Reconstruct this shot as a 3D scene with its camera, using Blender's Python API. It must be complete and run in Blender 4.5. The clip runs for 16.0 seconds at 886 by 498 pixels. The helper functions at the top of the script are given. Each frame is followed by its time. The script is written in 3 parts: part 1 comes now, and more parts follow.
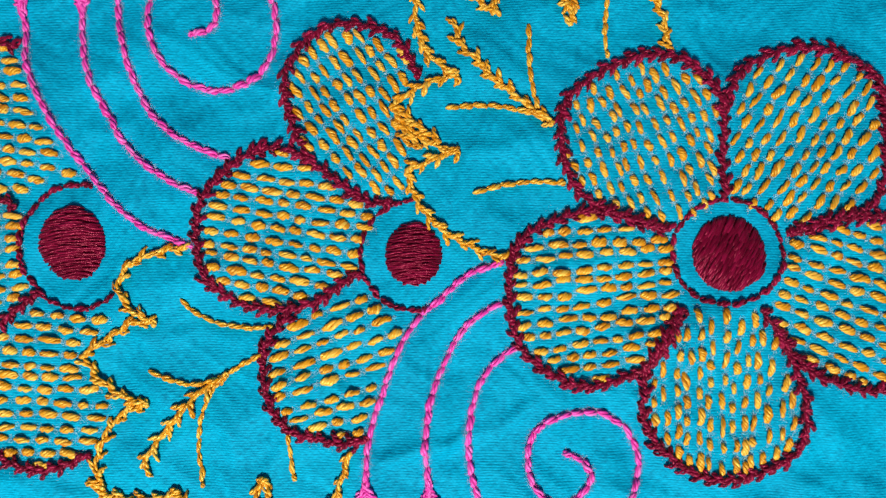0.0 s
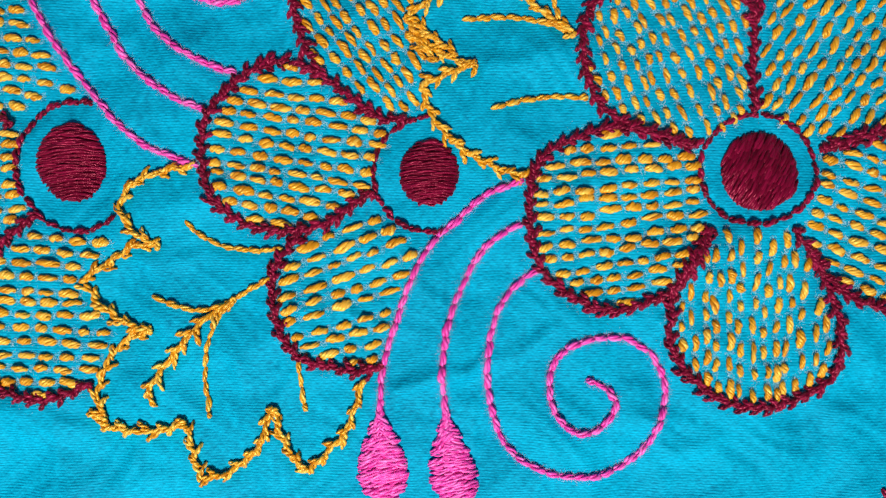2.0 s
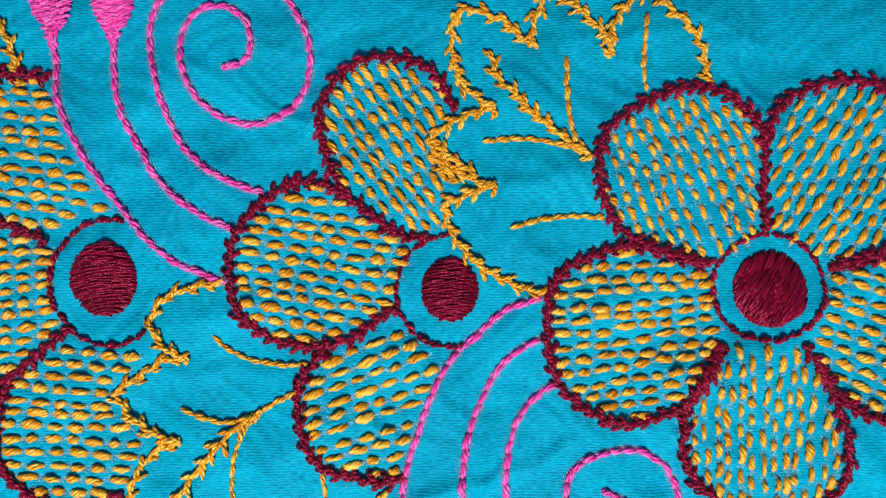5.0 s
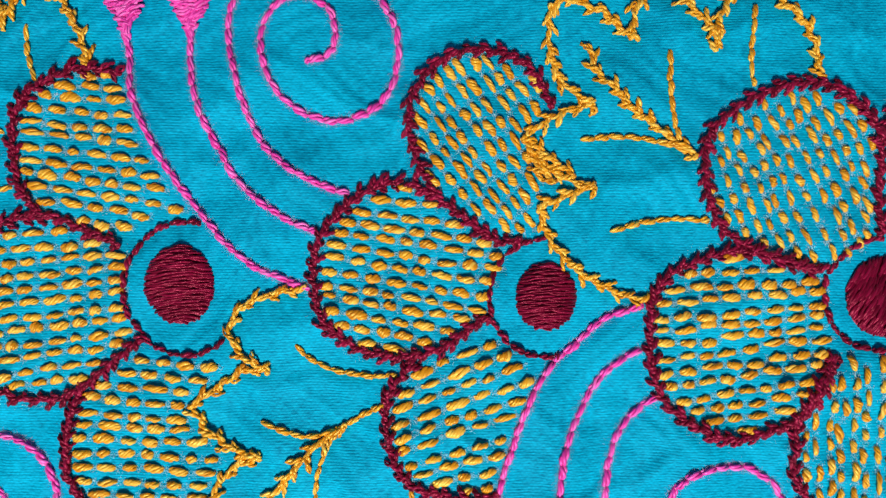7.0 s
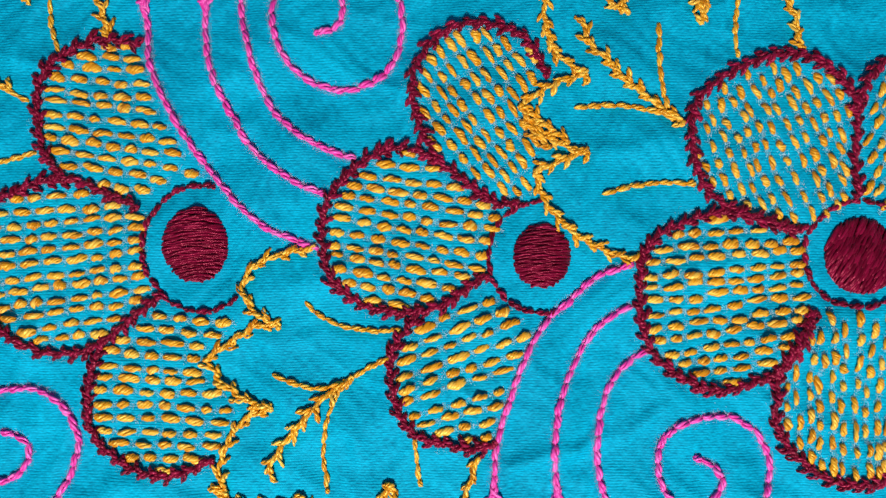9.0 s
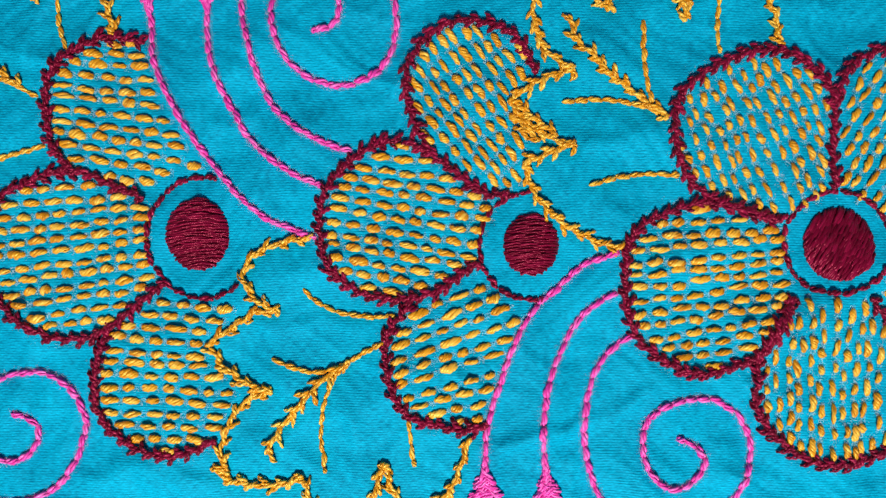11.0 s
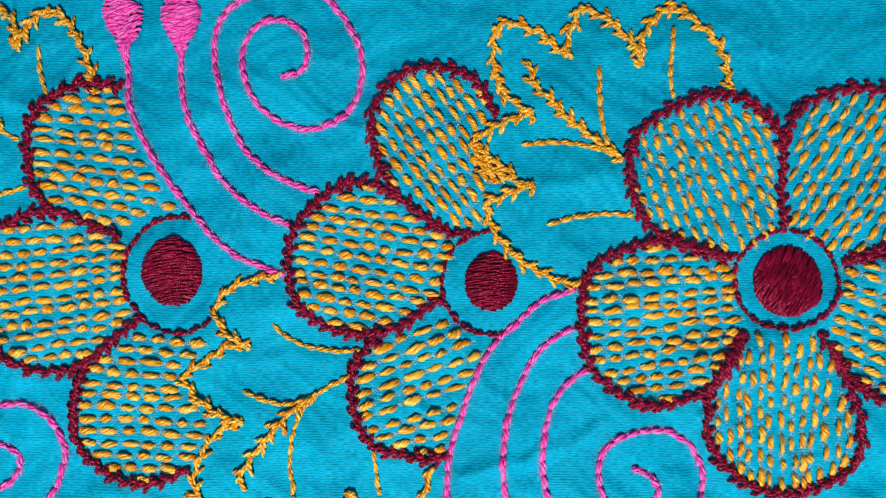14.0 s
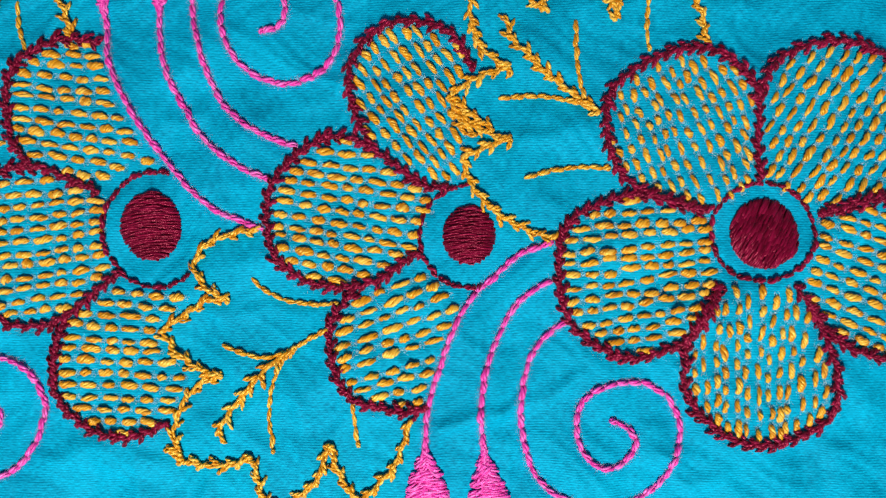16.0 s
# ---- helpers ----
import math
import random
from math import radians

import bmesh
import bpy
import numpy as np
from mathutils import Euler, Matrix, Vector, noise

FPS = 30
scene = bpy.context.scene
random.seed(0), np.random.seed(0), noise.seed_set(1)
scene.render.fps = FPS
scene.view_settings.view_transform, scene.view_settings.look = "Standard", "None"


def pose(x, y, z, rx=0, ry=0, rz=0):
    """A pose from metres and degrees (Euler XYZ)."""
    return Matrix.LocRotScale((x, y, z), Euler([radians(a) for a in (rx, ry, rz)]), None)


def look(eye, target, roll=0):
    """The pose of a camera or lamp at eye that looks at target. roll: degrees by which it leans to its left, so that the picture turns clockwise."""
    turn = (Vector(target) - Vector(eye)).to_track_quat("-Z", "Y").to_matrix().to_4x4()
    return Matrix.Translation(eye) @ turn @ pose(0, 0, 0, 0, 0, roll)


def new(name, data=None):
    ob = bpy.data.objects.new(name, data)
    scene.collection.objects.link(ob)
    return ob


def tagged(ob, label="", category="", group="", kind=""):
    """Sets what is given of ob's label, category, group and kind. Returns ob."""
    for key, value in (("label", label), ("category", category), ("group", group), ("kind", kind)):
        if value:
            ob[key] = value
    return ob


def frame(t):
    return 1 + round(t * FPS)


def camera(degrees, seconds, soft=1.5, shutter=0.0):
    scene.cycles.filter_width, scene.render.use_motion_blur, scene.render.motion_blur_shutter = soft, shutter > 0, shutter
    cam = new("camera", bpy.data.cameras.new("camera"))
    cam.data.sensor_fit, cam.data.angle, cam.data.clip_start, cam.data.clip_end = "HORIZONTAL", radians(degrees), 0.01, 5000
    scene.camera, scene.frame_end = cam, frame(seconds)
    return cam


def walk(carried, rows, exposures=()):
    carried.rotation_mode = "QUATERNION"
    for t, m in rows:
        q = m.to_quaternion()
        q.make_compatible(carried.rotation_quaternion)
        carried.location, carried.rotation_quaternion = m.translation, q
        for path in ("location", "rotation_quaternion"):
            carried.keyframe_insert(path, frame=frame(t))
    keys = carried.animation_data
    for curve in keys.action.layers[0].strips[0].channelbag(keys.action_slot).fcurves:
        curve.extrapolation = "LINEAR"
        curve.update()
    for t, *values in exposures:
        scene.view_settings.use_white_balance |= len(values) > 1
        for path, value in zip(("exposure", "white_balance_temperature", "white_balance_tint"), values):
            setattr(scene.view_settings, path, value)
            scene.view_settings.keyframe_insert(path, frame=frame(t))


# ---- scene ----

# ---------------------------------------------------------------- camera
cam = camera(62.0, 16.0, soft=1.35)
PATH = [
    (0.0, 0.00000, 0.00000, 0.19572, 0.00, 0.00, 0.00),
    (0.5, -0.00031, -0.00441, 0.19206, -0.21, 0.06, 0.01),
    (1.0, -0.00387, -0.01104, 0.18995, -0.19, 0.11, -0.06),
    (1.5, -0.00475, -0.01447, 0.18804, -0.27, 0.13, -0.13),
    (2.0, -0.00459, -0.02007, 0.18696, -0.17, -0.07, -0.21),
    (2.5, -0.00771, -0.01955, 0.18799, -0.06, 0.08, -0.18),
    (3.0, -0.00802, -0.01303, 0.18948, -0.10, -0.03, -0.10),
    (3.5, -0.00551, -0.00747, 0.19180, -0.01, -0.09, -0.09),
    (4.0, -0.00461, 0.00112, 0.19334, 0.05, -0.13, -0.10),
    (6.5, -0.02798, 0.01106, 0.18576, 0.16, 0.07, 0.05),
    (7.0, -0.03324, 0.01022, 0.18218, 0.05, -0.01, 0.05),
    (7.5, -0.03500, 0.00969, 0.18334, 0.06, 0.03, 0.02),
    (8.0, -0.03634, 0.00707, 0.18620, 0.25, -0.04, 0.04),
    (8.5, -0.03688, 0.00275, 0.18940, 0.30, -0.05, 0.02),
    (9.0, -0.03438, -0.00018, 0.19274, 0.19, -0.23, 0.02),
    (11.5, -0.03094, -0.00268, 0.20269, 0.05, 0.00, -0.04),
    (12.0, -0.02882, 0.00082, 0.20569, 0.06, 0.06, -0.03),
    (12.5, -0.02514, 0.00399, 0.20798, 0.10, 0.17, -0.06),
    (13.0, -0.02301, 0.00622, 0.20921, 0.10, 0.23, -0.05),
    (13.5, -0.02330, 0.00826, 0.20930, 0.14, 0.25, -0.05),
    (14.0, -0.02043, 0.00748, 0.20883, 0.13, 0.27, -0.03),
    (14.5, -0.01859, 0.00555, 0.20822, 0.14, 0.32, -0.08),
    (15.0, -0.01728, 0.00367, 0.20948, 0.22, 0.21, -0.07),
    (15.5, -0.01587, -0.00087, 0.20912, 0.16, 0.29, -0.14),
    (16.0, -0.01424, -0.00569, 0.20961, 0.12, 0.26, -0.21),
]
walk(cam, [(t, pose(x, y, z, rx, ry, rz)) for t, x, y, z, rx, ry, rz in PATH])

# ---------------------------------------------------------------- light
SUN_ELEVATION, SUN_FROM = 52.0, -97.0   # degrees; the direction the light comes from, counted from +x
world = bpy.data.worlds.new("daylight")
scene.world = world
world.use_nodes = True
wn = world.node_tree.nodes
sky = wn.new("ShaderNodeTexSky")
sky.sky_type = "NISHITA"
sky.sun_disc = False
sky.sun_elevation = radians(SUN_ELEVATION)
sky.sun_rotation = radians(90.0 - SUN_FROM)
world.node_tree.links.new(sky.outputs[0], wn["Background"].inputs[0])
wn["Background"].inputs[1].default_value = 0.046
# a near lamp, added out of view, that lights the cloth from in front, a little over half a metre off
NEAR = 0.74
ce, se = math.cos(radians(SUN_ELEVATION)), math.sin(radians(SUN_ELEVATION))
# no real source known; set this near so brightness falls off across the cloth
added_lamp = new("added_area_light", bpy.data.lights.new("added_area_light", "AREA"))
added_lamp.data.shape = "DISK"
added_lamp.data.size = 0.15
added_lamp.data.energy, added_lamp.data.color = 7.45, (1.0, 0.95, 0.87)
added_lamp.matrix_basis = look((NEAR * ce * math.cos(radians(SUN_FROM)), NEAR * ce * math.sin(radians(SUN_FROM)), NEAR * se), (0, 0, 0))
scene.view_settings.exposure = -0.10

# ---------------------------------------------------------------- materials


def nodes_of(name):
    m = bpy.data.materials.new(name)
    m.use_nodes = True
    return m, m.node_tree.nodes, m.node_tree.links


def maths(nt, lk, op, a, b=None, c=None):
    n = nt.new("ShaderNodeMath")
    n.operation = op
    for k, v in enumerate((a, b, c)):
        if v is None:
            continue
        if isinstance(v, (int, float)):
            n.inputs[k].default_value = v
        else:
            lk.new(v, n.inputs[k])
    return n.outputs[0]


def thread_material(name, dark, mid, light, plies=6.0, groove=1.7, rough=0.42, sheen=0.04, gloss=0.6, relief=0.000014):
    """Plied cotton floss. The uv map runs in millimetres along a thread and once around it."""
    m, nt, lk = nodes_of(name)
    b = nt["Principled BSDF"]
    uv = nt.new("ShaderNodeUVMap")
    sep = nt.new("ShaderNodeSeparateXYZ")
    lk.new(uv.outputs[0], sep.inputs[0])
    info, geo = nt.new("ShaderNodeObjectInfo"), nt.new("ShaderNodeNewGeometry")
    rnd = maths(nt, lk, "FRACT", maths(nt, lk, "ADD", info.outputs["Random"], geo.outputs["Random Per Island"]))
    wob = nt.new("ShaderNodeTexNoise")
    wob.inputs["Scale"].default_value = 900.0
    wob.inputs["Detail"].default_value = 2.0
    turn = maths(nt, lk, "MULTIPLY_ADD", sep.outputs[0], 1.0 / groove, maths(nt, lk, "MULTIPLY", sep.outputs[1], plies))
    turn = maths(nt, lk, "MULTIPLY_ADD", wob.outputs["Fac"], 0.45, turn)
    ply = maths(nt, lk, "ABSOLUTE", maths(nt, lk, "SINE", maths(nt, lk, "MULTIPLY", turn, math.pi)))
    fine = maths(nt, lk, "SINE", maths(nt, lk, "MULTIPLY", maths(nt, lk, "MULTIPLY_ADD", sep.outputs[0], 0.9 / groove, maths(nt, lk, "MULTIPLY", sep.outputs[1], plies * 6)), 6.283))
    grain = nt.new("ShaderNodeTexNoise")
    grain.inputs["Scale"].default_value = 2600.0
    grain.inputs["Detail"].default_value = 3.0
    h = maths(nt, lk, "MULTIPLY_ADD", fine, 0.16, ply)
    h = maths(nt, lk, "MULTIPLY_ADD", grain.outputs["Fac"], 0.35, h)
    bump = nt.new("ShaderNodeBump")
    bump.inputs["Strength"].default_value = 1.0
    bump.inputs["Distance"].default_value = relief
    lk.new(h, bump.inputs["Height"])
    lk.new(bump.outputs[0], b.inputs["Normal"])
    ramp = nt.new("ShaderNodeValToRGB")
    ramp.color_ramp.elements[0].color = (*dark, 1)
    ramp.color_ramp.elements[1].color = (*light, 1)
    e = ramp.color_ramp.elements.new(0.5)
    e.color = (*mid, 1)
    mixv = maths(nt, lk, "MULTIPLY_ADD", rnd, 0.6, maths(nt, lk, "MULTIPLY_ADD", grain.outputs["Fac"], 0.7, -0.15))
    lk.new(mixv, ramp.inputs[0])
    lk.new(ramp.outputs[0], b.inputs["Base Color"])
    b.inputs["Roughness"].default_value = rough
    b.inputs["IOR"].default_value = 1.65
    b.inputs["Specular IOR Level"].default_value = gloss
    b.inputs["Specular Tint"].default_value = (*[min(1.0, 0.10 + 1.7 * x) for x in light], 1)
    b.inputs["Sheen Weight"].default_value = sheen
    b.inputs["Sheen Roughness"].default_value = 0.5
    return m


YELLOW = thread_material("mustard_floss", (0.43, 0.10, 0.001), (0.80, 0.33, 0.005), (0.97, 0.66, 0.12), rough=0.36, gloss=0.9, relief=0.000014)
MAROON = thread_material("maroon_floss", (0.06, 0.0004, 0.007), (0.155, 0.0012, 0.020), (0.36, 0.009, 0.062), rough=0.32, gloss=0.8, relief=0.000014)
PINK = thread_material("pink_floss", (0.66, 0.02, 0.27), (0.87, 0.05, 0.43), (0.96, 0.24, 0.63), gloss=0.8, relief=0.000014)
LINT = thread_material("pale_lint", (0.50, 0.74, 0.78), (0.66, 0.84, 0.87), (0.8, 0.9, 0.92))
FUZZ = thread_material("pink_fuzz", (0.68, 0.42, 0.66), (0.76, 0.55, 0.74), (0.8, 0.65, 0.8))
SATIN = thread_material("maroon_satin_floss", (0.075, 0.0005, 0.009), (0.15, 0.0012, 0.020), (0.30, 0.006, 0.050), rough=0.31, sheen=0.02, gloss=0.75, relief=0.000014)


def cloth_material():
    m, nt, lk = nodes_of("turquoise_cotton")
    b = nt["Principled BSDF"]
    co = nt.new("ShaderNodeTexCoord")
    warp = nt.new("ShaderNodeTexNoise")
    warp.inputs["Scale"].default_value = 28.0
    lk.new(co.outputs["Object"], warp.inputs["Vector"])
    mp = nt.new("ShaderNodeVectorMath")
    mp.operation = "MULTIPLY_ADD"
    lk.new(warp.outputs["Color"], mp.inputs[0])
    mp.inputs[1].default_value = (0.0022, 0.0022, 0)
    lk.new(co.outputs["Object"], mp.inputs[2])
    sep = nt.new("ShaderNodeSeparateXYZ")
    lk.new(mp.outputs[0], sep.inputs[0])
    # weft ribs 0.72 mm apart, warp yarns 0.5 mm apart, each pick passing over and under
    wy = maths(nt, lk, "MULTIPLY", sep.outputs[1], math.pi / 0.00072)
    wx = maths(nt, lk, "MULTIPLY", sep.outputs[0], math.pi / 0.00052)
    weft = maths(nt, lk, "ABSOLUTE", maths(nt, lk, "SINE", wy))
    over = maths(nt, lk, "SINE", maths(nt, lk, "ADD", wx, maths(nt, lk, "MULTIPLY", maths(nt, lk, "FLOOR", maths(nt, lk, "DIVIDE", wy, math.pi)), math.pi)))
    slub = nt.new("ShaderNodeTexNoise")
    slub.inputs["Scale"].default_value = 1.0
    slub.inputs["Detail"].default_value = 3.0
    sc = nt.new("ShaderNodeVectorMath")
    sc.operation = "MULTIPLY"
    sc.inputs[1].default_value = (560.0, 3200.0, 1.0)
    lk.new(mp.outputs[0], sc.inputs[0])
    lk.new(sc.outputs[0], slub.inputs["Vector"])
    h = maths(nt, lk, "MULTIPLY_ADD", over, 0.22, weft)
    h = maths(nt, lk, "MULTIPLY_ADD", slub.outputs["Fac"], 1.7, h)
    bump = nt.new("ShaderNodeBump")
    bump.inputs["Strength"].default_value = 1.0
    bump.inputs["Distance"].default_value = 0.00006
    lk.new(h, bump.inputs["Height"])
    lk.new(bump.outputs[0], b.inputs["Normal"])
    blot = nt.new("ShaderNodeTexNoise")
    blot.inputs["Scale"].default_value = 35.0
    blot.inputs["Detail"].default_value = 4.0
    lk.new(co.outputs["Object"], blot.inputs["Vector"])
    f = maths(nt, lk, "MULTIPLY_ADD", slub.outputs["Fac"], 0.75, maths(nt, lk, "MULTIPLY", blot.outputs["Fac"], 0.25))
    f = maths(nt, lk, "MULTIPLY_ADD", weft, 0.10, f)
    f = maths(nt, lk, "MULTIPLY_ADD", over, 0.02, f)
    ramp = nt.new("ShaderNodeValToRGB")
    ramp.color_ramp.elements[0].position, ramp.color_ramp.elements[1].position = 0.40, 0.73
    ramp.color_ramp.elements[0].color = (0.0003, 0.195, 0.345, 1)
    ramp.color_ramp.elements[1].color = (0.001, 0.52, 0.80, 1)
    lk.new(f, ramp.inputs[0])
    lk.new(ramp.outputs[0], b.inputs["Base Color"])
    b.inputs["Roughness"].default_value = 0.6
    b.inputs["Specular IOR Level"].default_value = 0.04
    return m


CLOTH = cloth_material()


def table_material():
    m, nt, lk = nodes_of("pale_tabletop")
    b = nt["Principled BSDF"]
    n = nt.new("ShaderNodeTexNoise")
    n.inputs["Scale"].default_value = 14.0
    n.inputs["Detail"].default_value = 6.0
    ramp = nt.new("ShaderNodeValToRGB")
    ramp.color_ramp.elements[0].color = (0.42, 0.36, 0.30, 1)
    ramp.color_ramp.elements[1].color = (0.52, 0.46, 0.39, 1)
    lk.new(n.outputs["Fac"], ramp.inputs[0])
    lk.new(ramp.outputs[0], b.inputs["Base Color"])
    b.inputs["Roughness"].default_value = 0.6
    return m


TABLE = table_material()

# ---------------------------------------------------------------- the drawn pattern
# The pattern lies on a drafting grid of 0.15 mm squares: u to the right, v downwards.
U = 0.00015
rng = np.random.default_rng(7)


def spline(points, step=3.0, closed=False):
    """A smooth curve (Catmull-Rom) through points of the grid, resampled evenly."""
    p = np.array(points, float)
    p = np.vstack([p[-1], p, p[0], p[1]]) if closed else np.vstack([2 * p[0] - p[1], p, 2 * p[-1] - p[-2]])
    out = []
    for i in range(1, len(p) - 2):
        t = np.linspace(0, 1, 24, endpoint=False)[:, None]
        a, b, c, d = p[i - 1], p[i], p[i + 1], p[i + 2]
        out.append(0.5 * (2 * b + (c - a) * t + (2 * a - 5 * b + 4 * c - d) * t ** 2 + (3 * b - a - 3 * c + d) * t ** 3))
    q = np.vstack(out + [p[-2][None]])
    s = np.concatenate([[0], np.cumsum(np.hypot(*np.diff(q, axis=0).T))])
    n = max(2, int(round(s[-1] / step)) + 1)
    at = np.linspace(0, s[-1], n)
    return np.stack([np.interp(at, s, q[:, 0]), np.interp(at, s, q[:, 1])], 1)


def inside(poly, q):
    """Which of the points q lie inside the closed outline poly."""
    x, y = q[:, 0][:, None], q[:, 1][:, None]
    x0, y0 = poly[:, 0], poly[:, 1]
    x1, y1 = np.roll(x0, -1), np.roll(y0, -1)
    cross = ((y0 > y) != (y1 > y)) & (x < (x1 - x0) * (y - y0) / (y1 - y0 + 1e-12) + x0)
    return cross.sum(1) % 2 == 1


WAVES = [(rng.uniform(0, 2 * math.pi), rng.uniform(60, 260), rng.uniform(0, 6.28)) for _ in range(14)]


CREASES = [((660, 812), (800, 786), 7, 14), ((740, 806), (850, 764), 6, 12), ((850, 774), (965, 706), 5, 14), ((1050, 858), (1140, 872), 5, 16),
           ((1390, 862), (1480, 846), 5, 18), ((1120, 922), (1215, 910), 5, 18), ((1455, 700), (1500, 830), 5, 26), ((230, 590), (330, 600), 4, 18),
           ((140, 150), (215, 130), 5, 20), ((160, 240), (240, 215), 5, 18), ((400, 770), (450, 800), 4, 20), ((840, 270), (960, 250), 4, 20),
           ((930, 420), (860, 380), 3, 16), ((560, 650), (470, 860), 3, 22), ((1060, 800), (1130, 900), 4, 20), ((880, 640), (960, 700), 4, 18),
           ((20, 860), (200, 905), 5, 24), ((-90, 870), (60, 850), 5, 20), ((1290, 30), (1420, -30), 4, 26), ((560, 110), (480, 170), 3, 20),
           ((1180, 690), (1090, 720), 3, 14), ((300, 500), (400, 480), 3, 18), ((880, 100), (920, 150), 4, 18), ((-200, 60), (-140, 120), 4, 18)]


# u, v, half width, half height: the petals stand a little proud of the cloth round them
PADS = [(1050, 528, 150, 152), (1135, 245, 145, 150), (1425, 240, 145, 155), (1277, 698, 143, 150), (1515, 540, 143, 152),
        (505, 405, 153, 143), (620, 195, 116, 150), (590, 650, 122, 132), (-30, 210, 122, 140), (-95, 468, 155, 152), (65, 685, 122, 144)]


def pads(u, v):
    top = 0.0
    for pu, pv, ru, rv in PADS:
        r = np.hypot((u - pu) / ru, (v - pv) / rv)
        k = np.clip((1.34 - r) / 0.42, 0, 1)
        top = np.maximum(top, k * k * (3 - 2 * k))
    return 6.0 * top


def swell(u, v):
    """The soft unevenness of the cloth, in grid units."""
    wu = u + 26 * np.sin(v / 97.0 + 1.0) + 14 * np.sin(v / 41.0)
    wv = v + 24 * np.sin(u / 113.0) + 12 * np.sin(u / 47.0 + 2.0)
    h = np.zeros_like(np.asarray(u, float))
    crease = np.zeros_like(h)
    for (u0, v0), (u1, v1), tall, wide in CREASES:
        ln = math.hypot(u1 - u0, v1 - v0)
        along = ((u - u0) * (u1 - u0) + (v - v0) * (v1 - v0)) / ln
        across = ((u - u0) * (v1 - v0) - (v - v0) * (u1 - u0)) / ln + 6 * np.sin(along / 23.0)
        mid = (along - ln / 2) / (ln / 2)
        crease += tall * np.exp(-(across / wide) ** 2 - mid ** 4)
    for a, wl, ph in WAVES:
        h += wl / 260.0 * np.sin((wu * math.cos(a) + wv * math.sin(a)) * 2 * math.pi / wl + ph)
    fold = 1 - np.abs(np.sin(wu / 61.0 + wv / 88.0 + 1.6 * np.sin(wu / 150.0)))
    fold2 = 1 - np.abs(np.sin(wv / 63.0 - wu / 141.0 + 1.4 * np.sin(wv / 110.0)))
    patch = 0.5 + 0.5 * np.sin(wu / 103.0 + 2.9) * np.sin(wv / 91.0 + 0.6)
    fine = np.sin(wu / 13.0 + 2 * np.sin(wv / 31.0)) * np.sin(wv / 11.0 + 2 * np.sin(wu / 27.0))
    return 2.3 * h + 1.5 * crease + pads(u, v) + patch * (4.2 * fold ** 2.5 + 4.2 * fold2 ** 2.5) + 1.6 * fine


# ---------------------------------------------------------------- thread meshes


